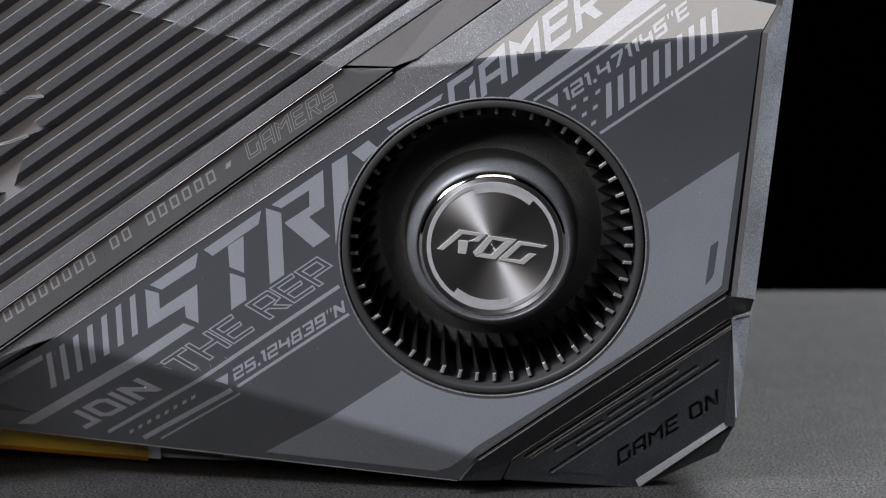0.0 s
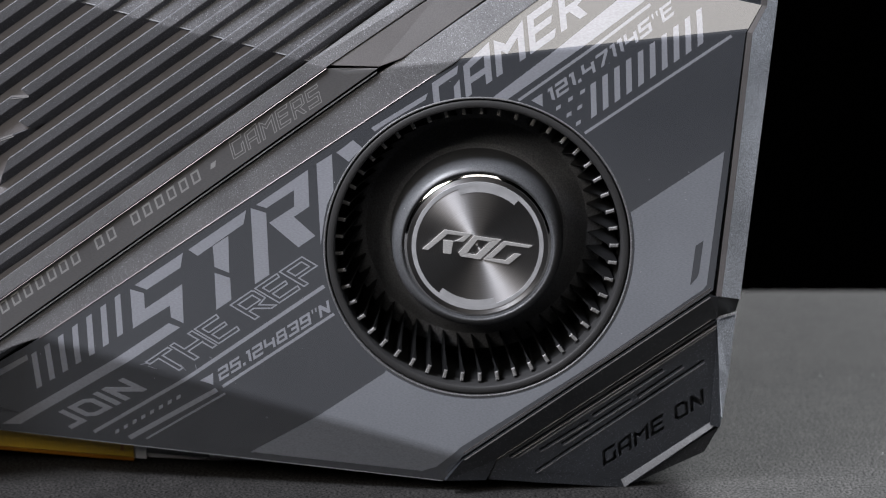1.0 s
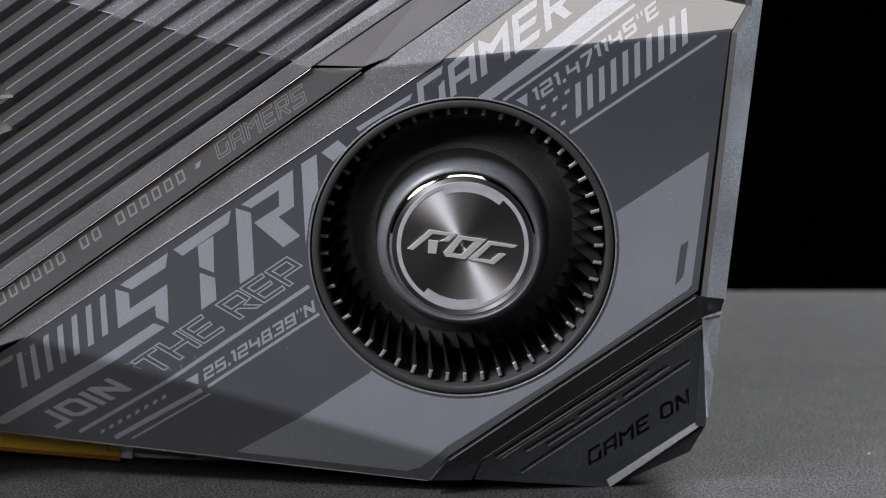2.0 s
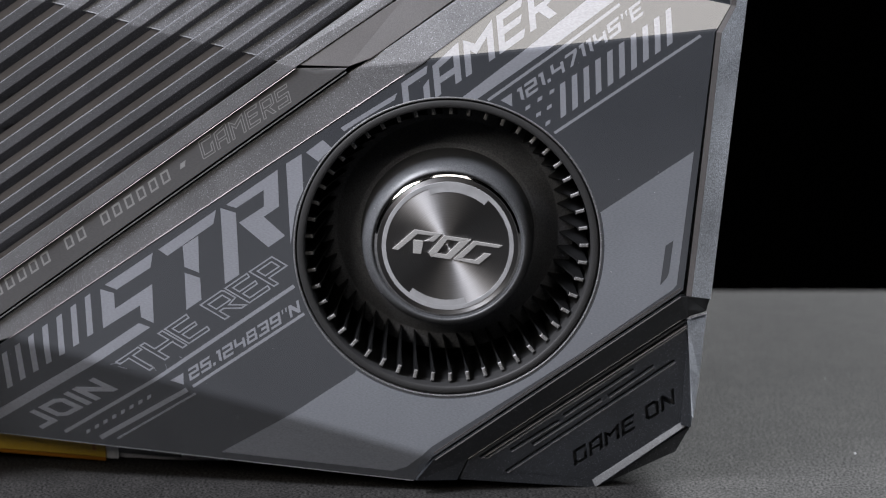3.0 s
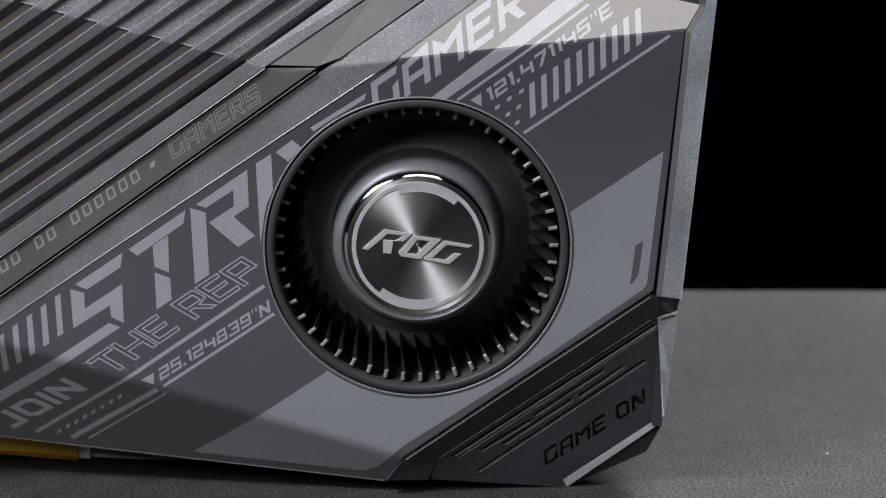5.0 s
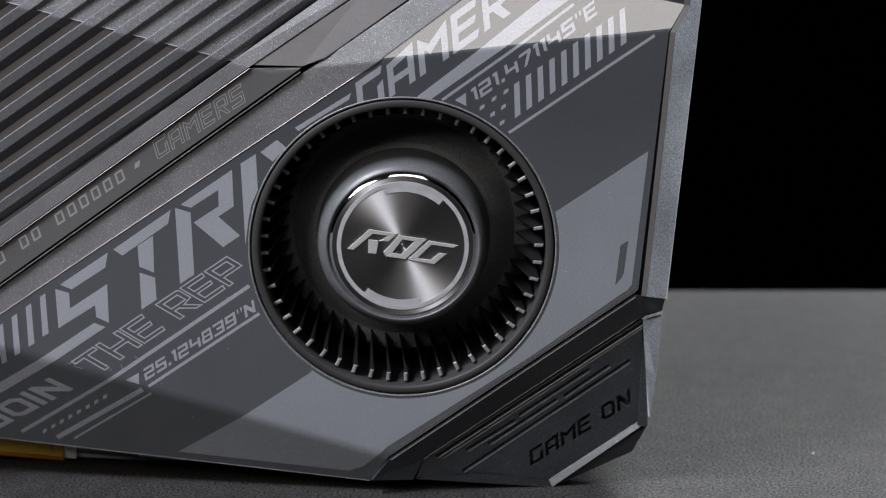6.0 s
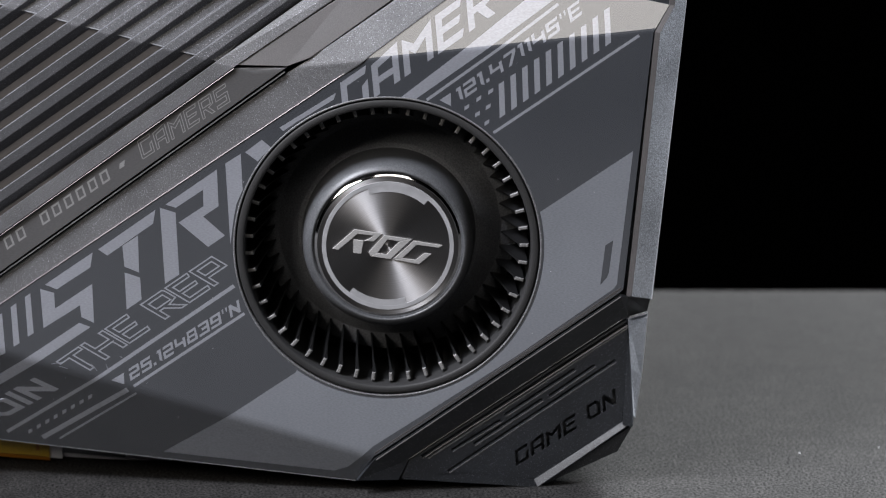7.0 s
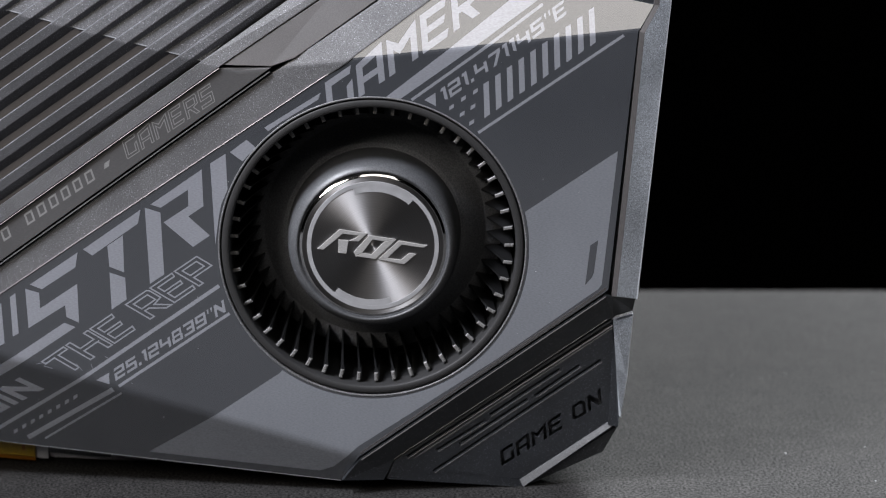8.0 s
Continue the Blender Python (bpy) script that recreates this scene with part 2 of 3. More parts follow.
def glyph(ch):
    """The outline of one angular character in a cell of height 1: its width, the outer loop, then the holes."""
    a, b = 0.23, 0.20                     # stroke of a stem and of a bar
    box_ = [(0, 0), (0, 1), (1, 1), (1, 0)]
    upper = [(a, 0.58), (a, 1 - b), (1 - a, 1 - b), (1 - a, 0.58)]
    lower = [(a, b), (a, 0.42), (1 - a, 0.42), (1 - a, b)]
    table = {
        "G": (1, [(0, 0.06), (0, 1), (1, 1), (0.93, 1 - b), (a, 1 - b), (a, b), (1 - a, b), (1 - a, 0.52), (1, 0.62), (1, 0), (0.08, 0)]),
        "A": (1, [(0, 0), (0, 0.90), (1, 1.04), (1, 0), (1 - a, 0), (1 - a, 0.30), (a, 0.30), (a, 0)], [(a, 0.48), (1 - a, 0.48), (1 - a, 0.80), (a, 0.72)]),
        "M": (1.1, [(0, 0), (0, 1), (0.42, 0.70), (1.1, 1), (1.1, 0), (1.1 - a, 0), (1.1 - a, 0.66), (0.45, 0.42), (a, 0.62), (a, 0)]),
        "E": (1, [(0, 0), (0, 1), (1, 1), (0.92, 1 - b), (a, 1 - b), (a, 0.60), (0.92, 0.60), (0.84, 0.42), (a, 0.42), (a, b), (1, b), (0.92, 0)]),
        "R": (1, [(0, 0), (0, 1), (0.94, 1), (1, 0.92), (1, 0.46), (0.66, 0.38), (1, 0), (0.72, 0), (0.36, 0.36), (a, 0.36), (a, 0)], [(a, 0.54), (1 - a, 0.54), (1 - a, 1 - b), (a, 1 - b)]),
        "S": (1, [(0, 0), (0, b), (1 - a, b), (1 - a, 0.40), (0, 0.40), (0, 1), (1, 1), (1, 1 - b), (a, 1 - b), (a, 0.60), (1, 0.60), (1, 0)]),
        "T": (1, [(0.5 - a / 2, 0), (0.5 - a / 2, 1 - b), (0, 1 - b), (0, 1), (1, 1), (1, 1 - b), (0.5 + a / 2, 1 - b), (0.5 + a / 2, 0)]),
        "H": (1, [(0, 0), (0, 1), (a, 1), (a, 0.60), (1 - a, 0.60), (1 - a, 1), (1, 1), (1, 0), (1 - a, 0), (1 - a, 0.40), (a, 0.40), (a, 0)]),
        "P": (1, [(0, 0), (0, 1), (1, 1), (1, 0.36), (a, 0.36), (a, 0)], [(a, 0.55), (1 - a, 0.55), (1 - a, 1 - b), (a, 1 - b)]),
        "J": (0.75, [(0, 0), (0.06, b), (0.75 - a, b), (0.75 - a, 1), (0.75, 1), (0.75, 0)]),
        "O": (1, [(0, 0.22), (0, 1), (0.72, 1), (1, 0.78), (1, 0), (0.28, 0)], [(a, 0.30), (a, 1 - b), (0.62, 1 - b), (1 - a, 0.70), (1 - a, b), (0.38, b)]),
        "I": (a, [(0, 0), (0, 1), (a, 1), (a, 0)]),
        "N": (1, [(0, 0), (0, 1), (0.20, 1), (1 - a, 0.42), (1 - a, 1), (1, 1), (1, 0), (0.80, 0), (a, 0.58), (a, 0)]),
        "1": (0.42, [(0.17, 0.16), (0.17, 0.80), (0, 0.80), (0.06, 1), (0.42, 1), (0.42, 0)]),
        "2": (1, [(0, 0), (0, 0.60), (1 - a, 0.60), (1 - a, 1 - b), (0, 1 - b), (0.06, 1), (0.94, 1), (1, 0.93), (1, 0.40), (a, 0.40), (a, b), (1, b), (0.94, 0)]),
        "3": (1, [(0, 0), (0, b), (1 - a, b), (1 - a, 0.40), (0.28, 0.40), (0.28, 0.60), (1 - a, 0.60), (1 - a, 1 - b), (0, 1 - b), (0, 1), (0.94, 1), (1, 0.93), (1, 0)]),
        "4": (1, [(0, 0.36), (0, 1), (a, 1), (a, 0.56), (1 - a, 0.56), (1 - a, 0.78), (1, 0.78), (1, 0), (1 - a, 0), (1 - a, 0.36)]),
        "5": (1, [(0, 0), (0, b), (1 - a, b), (1 - a, 0.42), (0, 0.42), (0, 1), (1, 1), (0.94, 1 - b), (a, 1 - b), (a, 0.62), (1, 0.62), (1, 0.06), (0.92, 0)]),
        "7": (1, [(0, 0.80), (0.06, 1), (1, 1), (1, 0.76), (0.50, 0), (0.24, 0), (0.72, 0.80)]),
        "8": (1, [(0, 0), (0, 0.46), (0.06, 0.50), (0.06, 1), (0.94, 1), (0.94, 0.50), (1, 0.46), (1, 0)], upper, lower),
        "9": (1, [(0, 0), (0, b), (1 - a, b), (1 - a, 0.40), (0, 0.40), (0, 1), (1, 1), (1, 0)], upper),
        ".": (0.26, [(0, 0), (0, 0.24), (0.26, 0.24), (0.26, 0)]),
        "'": (0.17, [(0.04, 0.66), (0, 1), (0.17, 1), (0.13, 0.66)]),
    }
    return table.get(ch, (0.44, None))


def inset_loop(loop, d):
    """A loop moved to its inner side by d, with mitred corners; d below zero moves it out."""
    n = len(loop)
    area = sum(loop[i][0] * loop[(i + 1) % n][1] - loop[(i + 1) % n][0] * loop[i][1] for i in range(n))
    d = d if area > 0 else -d
    out = []
    for i in range(n):
        p, q, r = (Vector(loop[k % n]) for k in (i - 1, i, i + 1))
        e, f = (q - p).normalized(), (r - q).normalized()
        m = Vector((-e.y - f.y, e.x + f.x))
        m = m.normalized() if m.length > 1e-6 else Vector((-e.y, e.x))
        out.append(tuple(q + m * d / max(0.35, m.dot(Vector((-e.y, e.x))))))
    return out


def words(text, bl, br, tl, outline=0.0, gap=0.17):
    """Angular lettering that fills the slanted box with these three corners; outline: the width of a hollow letter's line."""
    x, cells = 0.0, []
    for ch in text.replace('"', "''"):
        width, *loops = glyph(ch)
        if loops[0]:
            cells.append((x, loops))
        x += width + gap
    full = x - gap
    o, across, up = Vector(bl), Vector(br) - Vector(bl), Vector(tl) - Vector(bl)
    bm = bmesh.new()
    for x, loops in cells:
        set_ = [[tuple(o + across * ((x + px) / full) + up * py) for px, py in loop] for loop in loops]
        if outline:
            for k, loop in enumerate(set_):
                rows = [[bm.verts.new((*p, 0)) for p in r] for r in (loop, inset_loop(loop, outline if k == 0 else -outline))]
                for i in range(len(loop)):
                    j = (i + 1) % len(loop)
                    bm.faces.new((rows[0][i], rows[0][j], rows[1][j], rows[1][i]))
        else:
            edges = []
            for loop in set_:
                vs = [bm.verts.new((*p, 0)) for p in loop]
                edges += [bm.edges.new((vs[i], vs[(i + 1) % len(vs)])) for i in range(len(vs))]
            bmesh.ops.triangle_fill(bm, edges=edges, use_beauty=True, use_dissolve=False)
    return bm


def carve(bm, tool_bm):
    """Cuts one mesh out of another."""
    me, tool_me = bpy.data.meshes.new("cut"), bpy.data.meshes.new("cut_tool")
    for b, m in ((bm, me), (tool_bm, tool_me)):
        bmesh.ops.recalc_face_normals(b, faces=b.faces)
        b.to_mesh(m)
        b.free()
    ob, tool = new("cut", me), new("cut_tool", tool_me)
    mod = ob.modifiers.new("cut", "BOOLEAN")
    mod.operation, mod.object, mod.solver = "DIFFERENCE", tool, "EXACT"
    done = bpy.data.meshes.new_from_object(ob.evaluated_get(bpy.context.evaluated_depsgraph_get()))
    out = bmesh.new()
    out.from_mesh(done)
    for o in (ob, tool):
        bpy.data.objects.remove(o)
    for m in (me, tool_me, done):
        bpy.data.meshes.remove(m)
    return out


def clear_of_fan(bm, radius=38.1):
    """Cuts away what would lie over the fan's hole."""
    tool = bmesh.new()
    bmesh.ops.create_cone(tool, cap_ends=True, segments=160, radius1=radius, radius2=radius, depth=6.0)
    return carve(bm, tool)


def joined(*parts_of):
    """Several meshes as one."""
    out = bmesh.new()
    for b in parts_of:
        me = bpy.data.meshes.new("join")
        b.to_mesh(me)
        b.free()
        out.from_mesh(me)
        bpy.data.meshes.remove(me)
    return out


def loft(rows):
    """A skin over rows of (u, v, w)."""
    bm = bmesh.new()
    net = [[bm.verts.new(p) for p in row] for row in rows]
    for a, b in zip(net, net[1:]):
        for k in range(len(a) - 1):
            bm.faces.new((a[k], a[k + 1], b[k + 1], b[k]))
    return bm


def thicken(bm, back, front):
    for q in bm.verts:
        q.co.z = back
    res = bmesh.ops.extrude_face_region(bm, geom=bm.faces[:])
    for g in res["geom"]:
        if isinstance(g, bmesh.types.BMVert):
            g.co.z = front
    return bm


# ---- the studio ----
def box(x0, y0, z0, x1, y1, z1):
    bm = bmesh.new()
    bmesh.ops.create_cube(bm, size=1.0)
    for q in bm.verts:
        q.co = ((x0 + x1) / 2 + q.co.x * (x1 - x0), (y0 + y1) / 2 + q.co.y * (y1 - y0), (z0 + z1) / 2 + q.co.z * (z1 - z0))
    return bm


def setting(name, bm, material, label):
    return tagged(new(name, mesh_of(name, bm, material)), label, kind="structure")


setting("floor", box(-2, -2, -0.85, 2, 2, -0.75), STUDIO, "dark studio floor under the desk")
setting("ceiling", box(-2, -2, 1.7, 2, 2, 1.8), STUDIO, "dark studio ceiling in black paint")
setting("wall_north", box(-2.1, 2.0, -0.85, 2.1, 2.1, 1.8), STUDIO, "plain black backdrop wall behind the desk")
setting("wall_south", box(-2.1, -2.1, -0.85, 2.1, -2.0, 1.8), STUDIO, "plain dark studio wall")
setting("wall_east", box(2.0, -2, -0.85, 2.1, 2, 1.8), STUDIO, "plain dark studio wall")
setting("wall_west", box(-2.1, -2, -0.85, -2.0, 2, 1.8), STUDIO, "plain dark studio wall")

desk = tagged(new("desk"), "dark grey felt-covered desk with a soft rear edge", "desk")
top = box(-0.8, -0.42, -0.025, 0.8, 0.2052, 0.0)
bmesh.ops.bevel(top, geom=top.edges[:], offset=0.004, segments=4, profile=0.5, affect="EDGES")
part("desk_top", top, DESK, desk)
for lx in (-0.75, 0.75):
    for ly in (-0.38, 0.15):
        part("leg", box(lx - 0.02, ly - 0.02, -0.75, lx + 0.02, ly + 0.02, -0.025), BLACK, desk)

# ---- the graphics card ----
card = tagged(new("graphics_card"), "dark grey graphics card with blower fan standing on the desk", "graphics card")

SHROUD = [(-200, -36.5), (-200, 80.0), (-127.4, 79.7), (71.0, 79.7), (71.3, 60.6), (64.6, -14.9), (63.3, -19.4), (62.5, -38.7), (58, -40), (36, -60), (4, -60), (-8, -59), (-66, -52)]
part("shroud_body", place(holed(SHROUD, (0, 0), 38.2, -46, -12), False), BLACK, card)

# unseen slab added behind the body to keep the back light from passing under
part("light_blocker", place(prism([(-200, 70), (-200, -50), (-92, -60.5), (-30, -63.2), (38, -64.2), (60, -44), (68, 60)], -50, -46.2, 0.6), False), BLACK, card)

# the printed plate round the fan
PLATE = [(-146.6, -47.9), (-146.7, -48.6), (-126.1, -50.5), (-67.7, -55.9), (-10.0, -61.4), (-8.3, -61.3), (-3.8, -53.9), (11.0, -43.55), (40.3, -22.85), (57.3, -11.15), (58.2, -10.4), (64.3, 53.8), (64.7, 54.4), (68.2, 60.1), (62.1, 61.3), (24.8, 67.9), (15.2, 62.0), (-4.0, 48.3), (-6.0, 46.5), (-12.5, 42.1), (-74.1, 0.6), (-109.1, -23.0), (-124.0, -32.8)]
plate = part("face_plate", place(holed(PLATE, (0, 0), 37.6, -1.5, 0.0)), FOIL, card, "dark brushed foil face plate with light prints")


def printed(name, poly, material=PRINT, label=""):
    return part(name, place(prism(poly, -0.02, 0.014)), material, plate, label)


def lettered(name, text, bl, br, tl, outline=0.0, clip=False, gap=0.17):
    """Printed words."""
    bm = thicken(words(text, bl, br, tl, outline, gap), -0.02, 0.014)
    return part(name, place(clear_of_fan(bm) if clip else bm), PRINT, plate)


# light panels
printed("light_panel", [(60.0, 24.6), (56.8, -7.0), (56.6, -9.1), (55.6, -10.4), (52.9, -12.3), (31.8, -27.6), (-4.0, -51.2), (-10.3, -57.2), (-14.0, -58.7), (-57.5, -54.9), (-23.2, -31.8)] + arc(38.6, -126.2, 14.0), PANEL, "light grey printed panel under the fan")
part("dark_slot", place(prism([(53.6, 0.9), (55.5, 2.2), (54.6, -6.0), (54.1, -7.3), (52.5, -9.2)], -0.01, 0.03)), FOIL, plate)

# slanted block marks
for poly in (
    [(-84.8, -9.1), (-72.7, -0.9), (-73.4, -4.7), (-81.9, -10.3)], [(-86.0, -10.2), (-82.6, -11.2), (-82.5, -15.2), (-85.6, -20.3)], [(-82.5, -15.2), (-73.1, -8.9), (-73.0, -18.9), (-76.1, -17.4), (-76.3, -14.4), (-85.6, -20.3)], 
    [(-76.7, -18.9), (-73.9, -20.0), (-116.8, -49.0), (-121.5, -49.1)], [(-71.3, -0.1), (-56.9, 9.9), (-57.6, 6.4), (-69.1, -1.7)], [(-65.3, 0.8), (-61.4, 3.4), (-61.4, -6.0), (-65.0, -4.5)], [(-65.0, -6.0), (-61.2, -7.3), (-61.0, -12.9), (-64.8, -15.5)],
    [(-55.8, 10.4), (-52.0, 9.2), (-51.5, -6.5), (-55.1, -8.9)], [(-54.4, 11.2), (-41.6, 20.0), (-41.4, 10.8), (-45.2, 8.2), (-40.0, 3.4), (-44.2, 0.5), (-51.3, 6.7), (-45.1, 10.8), (-45.1, 14.9), (-51.9, 10.4)],
    [(-39.5, 21.5), (-35.7, 23.9), (-35.4, 14.9), (-37.0, 11.3), (-37.7, 8.1), (-38.7, 1.1)], [(-34.6, 24.3), (-30.5, 27.4), (-28.3, 25.5), (-31.6, 22.0)], [(-26.1, 30.4), (-12.3, 39.0), (-12.9, 37.3), (-22.2, 31.6), (-25.2, 29.5)],
):
    printed("block_mark", poly)
# ladder of bars
l0, l1 = [(-89.6, -22.7), (-111.3, -38.1)]
for i in range(7):
    k = i / 6
    printed("ladder_bar", [(u + (l1[0] - l0[0]) * k, v + (l1[1] - l0[1]) * k) for u, v in [(-89.9, -12.3), (-88.5, -11.3), (-88.1, -21.6), (-89.6, -22.5)]])
printed("edge_bar", [(-112.7, -27.8), (-112.6, -29.3), (-135.7, -44.5), (-136.7, -42.8)])
for a, b, w in ((*[(-97.8, -50.6), (-38.0, -9.4)], 0.95), (*[(-88.7, -52.0), (-65.2, -36.3)], 1.3), (*[(-84.3, -52.1), (-63.1, -37.3)], 0.5), (*[(-63.7, -35.4), (-35.6, -16.5)], 0.75), (*[(9.7, 37.2), (41.5, 60.1)], 0.7), (*[(25.9, 29.1), (60.9, 53.0)], 0.7)):
    printed("stripe", bar(a, b, w))
printed("broad_stripe", [(3.3, 37.8), (33.6, 61.1), (39.1, 65.0), (47.2, 65.1), (40.4, 61.1), (7.1, 37.5)])
for tri in ([(-69.3, -33.8), (-66.0, -31.8), (-66.0, -34.9)], [(12.8, 37.2), (15.5, 39.0), (15.6, 35.7)]):
    printed("arrow", tri)
for i in range(8):
    u, v = [(-91.7, -50.2)][0]
    printed("dash", [(u + i * 2.38 + a, v + i * 1.60 + b) for a, b in ((-0.6, -0.85), (0.5, -0.1), (0.6, 0.95), (-0.5, 0.35))])
b0, b1 = [(28.0, 37.3), (53.4, 54.9)]
for i in range(10):
    k = i / 9
    printed("tall_bar", [(u + (b1[0] - b0[0]) * k, v + (b1[1] - b0[1]) * k) for u, v in [(27.1, 41.1), (28.4, 41.9), (28.75, 33.7), (27.4, 32.7)]])
for u, v in [(19.4, 35.4), (22.3, 37.5), (25.2, 39.3), (22.0, 33.7), (24.6, 35.5), (24.3, 31.6)]:
    printed("square_mark", [(u + a, v + b) for a, b in ((-0.6, -0.8), (0.55, -0.05), (0.6, 0.9), (-0.55, 0.2))])
lettered("lettering", "GAMER", (-10.5, 32.6), (26.3, 57.9), (-11.3, 41.4), clip=True)
lettered("lettering", "JOIN", (-103.6, -50.0), (-82.8, -36.9), (-109.6, -46.8))
lettered("lettering", "THE REP", (-76.7, -32.9), (-37.1, -5.6), (-83.0, -29.0), outline=0.36, gap=0.05)
lettered("lettering", "25.124839\"N", (-64.4, -34.0), (-36.5, -16.0), (-64.9, -30.9))
lettered("lettering", "121.471145\"E", (17.4, 36.5), (47.3, 57.9), (16.6, 39.8))


# fine scuffs in the print
for a, b in (((-84.1, -29.6), (-81.2, -29.1)), ((-82.2, -30.1), (-80.0, -30.8)), ((-74.1, -29.5), (-72.7, -31.3)), ((-70.4, -29.6), (-69.9, -31.3)), ((-66.9, -27.6), (-66.2, -28.0))):
    printed("scuff", bar(a, b, 0.10))


# polished rims of the plate
def rim_strip(a, b, width, low, high):
    """A narrow polished chamfer along a line, turned up towards the light."""
    a, b = Vector(a), Vector(b)
    d = (b - a).normalized()
    n = Vector((-d.y, d.x)) * width / 2
    return loft(([(*(a + n * 1.05), low - 1.0), (*(b + n * 1.05), low - 1.0)], [(*(a + n), low), (*(b + n), low)], [(*(a - n), high), (*(b - n), high)], [(*(a - n * 1.05), low - 1.0), (*(b - n * 1.05), low - 1.0)]))


for a, b in zip([(-109.1, -22.9), (-74.1, 0.9), (-12.5, 42.3), (-6.0, 46.6), (-4.0, 48.4), (15.2, 62.0)], [(-74.1, 0.9), (-12.5, 42.3), (-6.0, 46.6), (-4.0, 48.4), (15.2, 62.0), (24.1, 68.2)]):
    part("polished_edge", place(rim_strip(a, b, 0.14, 0.02, 0.16)), EDGE, card)
for a, b in zip([(-146.8, -48.8), (-126.2, -50.7), (-67.8, -56.1)], [(-126.2, -50.7), (-67.8, -56.1), (-8.6, -61.5)]):
    part("lower_edge", place(rim_strip(a, b, 0.15, 0.0, 0.10)), COAT, card)

# frame between the plate and the name strip
upper = prism([(-220.1, -95.5), (-220.6, -97.7), (-146.3, -43.2), (-122.6, -28.2), (-115.5, -25.2), (-108.0, -22.6), (-73.4, 0.9), (-11.9, 42.3), (-6.0, 46.2), (-3.7, 48.1), (15.8, 61.9), (23.6, 68.8), (13.9, 68.8), (-11.9, 51.6), (-18.7, 47.2), (-23.5, 44.1)], -4, -0.9, 0.3)
for station in (4.0, 8.0, 12.0, 16.0, 20.0):
    bmesh.ops.bisect_plane(upper, geom=upper.verts[:] + upper.edges[:] + upper.faces[:], dist=1e-5, plane_co=(0.82 * station, 0.57 * station, 0), plane_no=(0.82, 0.57, 0))
for q in upper.verts:
    if q.co.z > -3:
        rise = min(1.0, max(0.0, (0.82 * q.co.x + 0.57 * q.co.y - 4.0) / 16.0))
        q.co.z += 1.2 * rise * rise * (3 - 2 * rise)
part("upper_bezel", place(upper, low=False, trim=True), COAT, card, "grey powder-coated frame beside the plate")
part("shroud_top", place(prism([(-12.2, 51.8), (13.2, 68.8), (-1.1, 68.7), (-9.8, 62.5), (-36.2, 45.8), (-24.0, 45.45), (-18.5, 47.4)], -4, 0.3, 0.2), low=False), LIP, card)
strip = part("name_strip", place(prism([(-217.7, -83.8), (-36.8, 45.0), (-24.3, 45.1), (-219.9, -94.5)], -3, 0.0, 0.12), low=False, trim=True), SHADOW_PRINT, card, "dark grey name strip with printed marks")
part("strip_border", place(solid([(*p, 0.6) for p in [(-217.5, -83.2), (-36.9, 45.4), (-10.1, 62.7), (-1.6, 68.7), (-8.5, 68.7), (-40.6, 46.9), (-216.4, -78.1)]], [(*p, -4) for p in [(-217.5, -83.2), (-36.9, 45.4), (-10.1, 62.7), (-1.6, 68.7), (-8.5, 68.7), (-40.6, 46.9), (-216.4, -78.1)]]), low=False, trim=True), COAT, card)
for a, b in zip([(-217.6, -83.6)], [(-36.8, 45.1)]):
    part("polished_edge", place(rim_strip(a, b, 0.14, 0.5, 0.63), low=False, trim=True), EDGE, card)
part("strip_ledge", place(prism(bar(*[(-220.1, -95.3), (-24.6, 44.1)], 0.28), -2.0, -0.1), low=False, trim=True), COAT, card)
# sloping piece in black, for the shadow along the grey frame's lower curve
part("bezel_shadow", place(solid(at_w([(-146.4, -43.0), (-122.6, -28.0), (-115.5, -24.7), (-107.5, -20.4)], -1.0), at_w([(-147.0, -46.6), (-123.6, -31.0), (-116.0, -26.6), (-107.0, -21.0)], -2.8)), low=False, trim=True), BLACK, card)
# name printed as plain slanted frames, one for each character
STRIP_TURN = 34.4
c, s = math.cos(radians(STRIP_TURN)), math.sin(radians(STRIP_TURN))
bars0, bars1 = [(-120.9, -18.7), (-67.8, 17.4)]
for i in range(18):
    if i in (8, 11):
        continue
    k = i / 17.6
    u, v = bars0[0] + (bars1[0] - bars0[0]) * k, bars0[1] + (bars1[1] - bars0[1]) * k
    sides = []
    for a0, a1, b0, b1 in ((0.0, 2.35, 0.0, 0.46), (0.0, 2.35, 2.3, 2.76), (0.0, 0.5, 0.46, 2.3), (1.85, 2.35, 0.46, 2.3)):
        slab = ((a0 + b0 * 0.31, b0), (a1 + b0 * 0.31, b0), (a1 + b1 * 0.31, b1), (a0 + b1 * 0.31, b1))
        sides.append(prism([(u + a * c - b * s, v + a * s + b * c) for a, b in slab], -0.02, 0.03))
    part("name_bar", place(joined(*sides), low=False), STRIP_PRINT, strip)
part("strip_dot", place(prism([(-65.3, 21.5), (-64.0, 22.4), (-64.2, 20.8), (-65.4, 20.1)], 0.0, 0.06), low=False), STRIP_PRINT, strip)
part("lettering", place(thicken(words("GAMERS", (-59.7, 22.4), (-37.9, 36.8), (-60.9, 27.0), 0.20), 0.0, 0.06), low=False), STRIP_PRINT, strip)

# ribs
RIB_TURN = 34.6
rc, rs = math.cos(radians(RIB_TURN)), math.sin(radians(RIB_TURN))
part("groove_floor", place(prism([(-217.1, -81.1), (-193.0, 80.6), (-7.4, 79.1), (-23.8, 60.8), (-40.8, 46.3)], -8, -2.4), low=False, trim=True), FLOORCOAT, card)
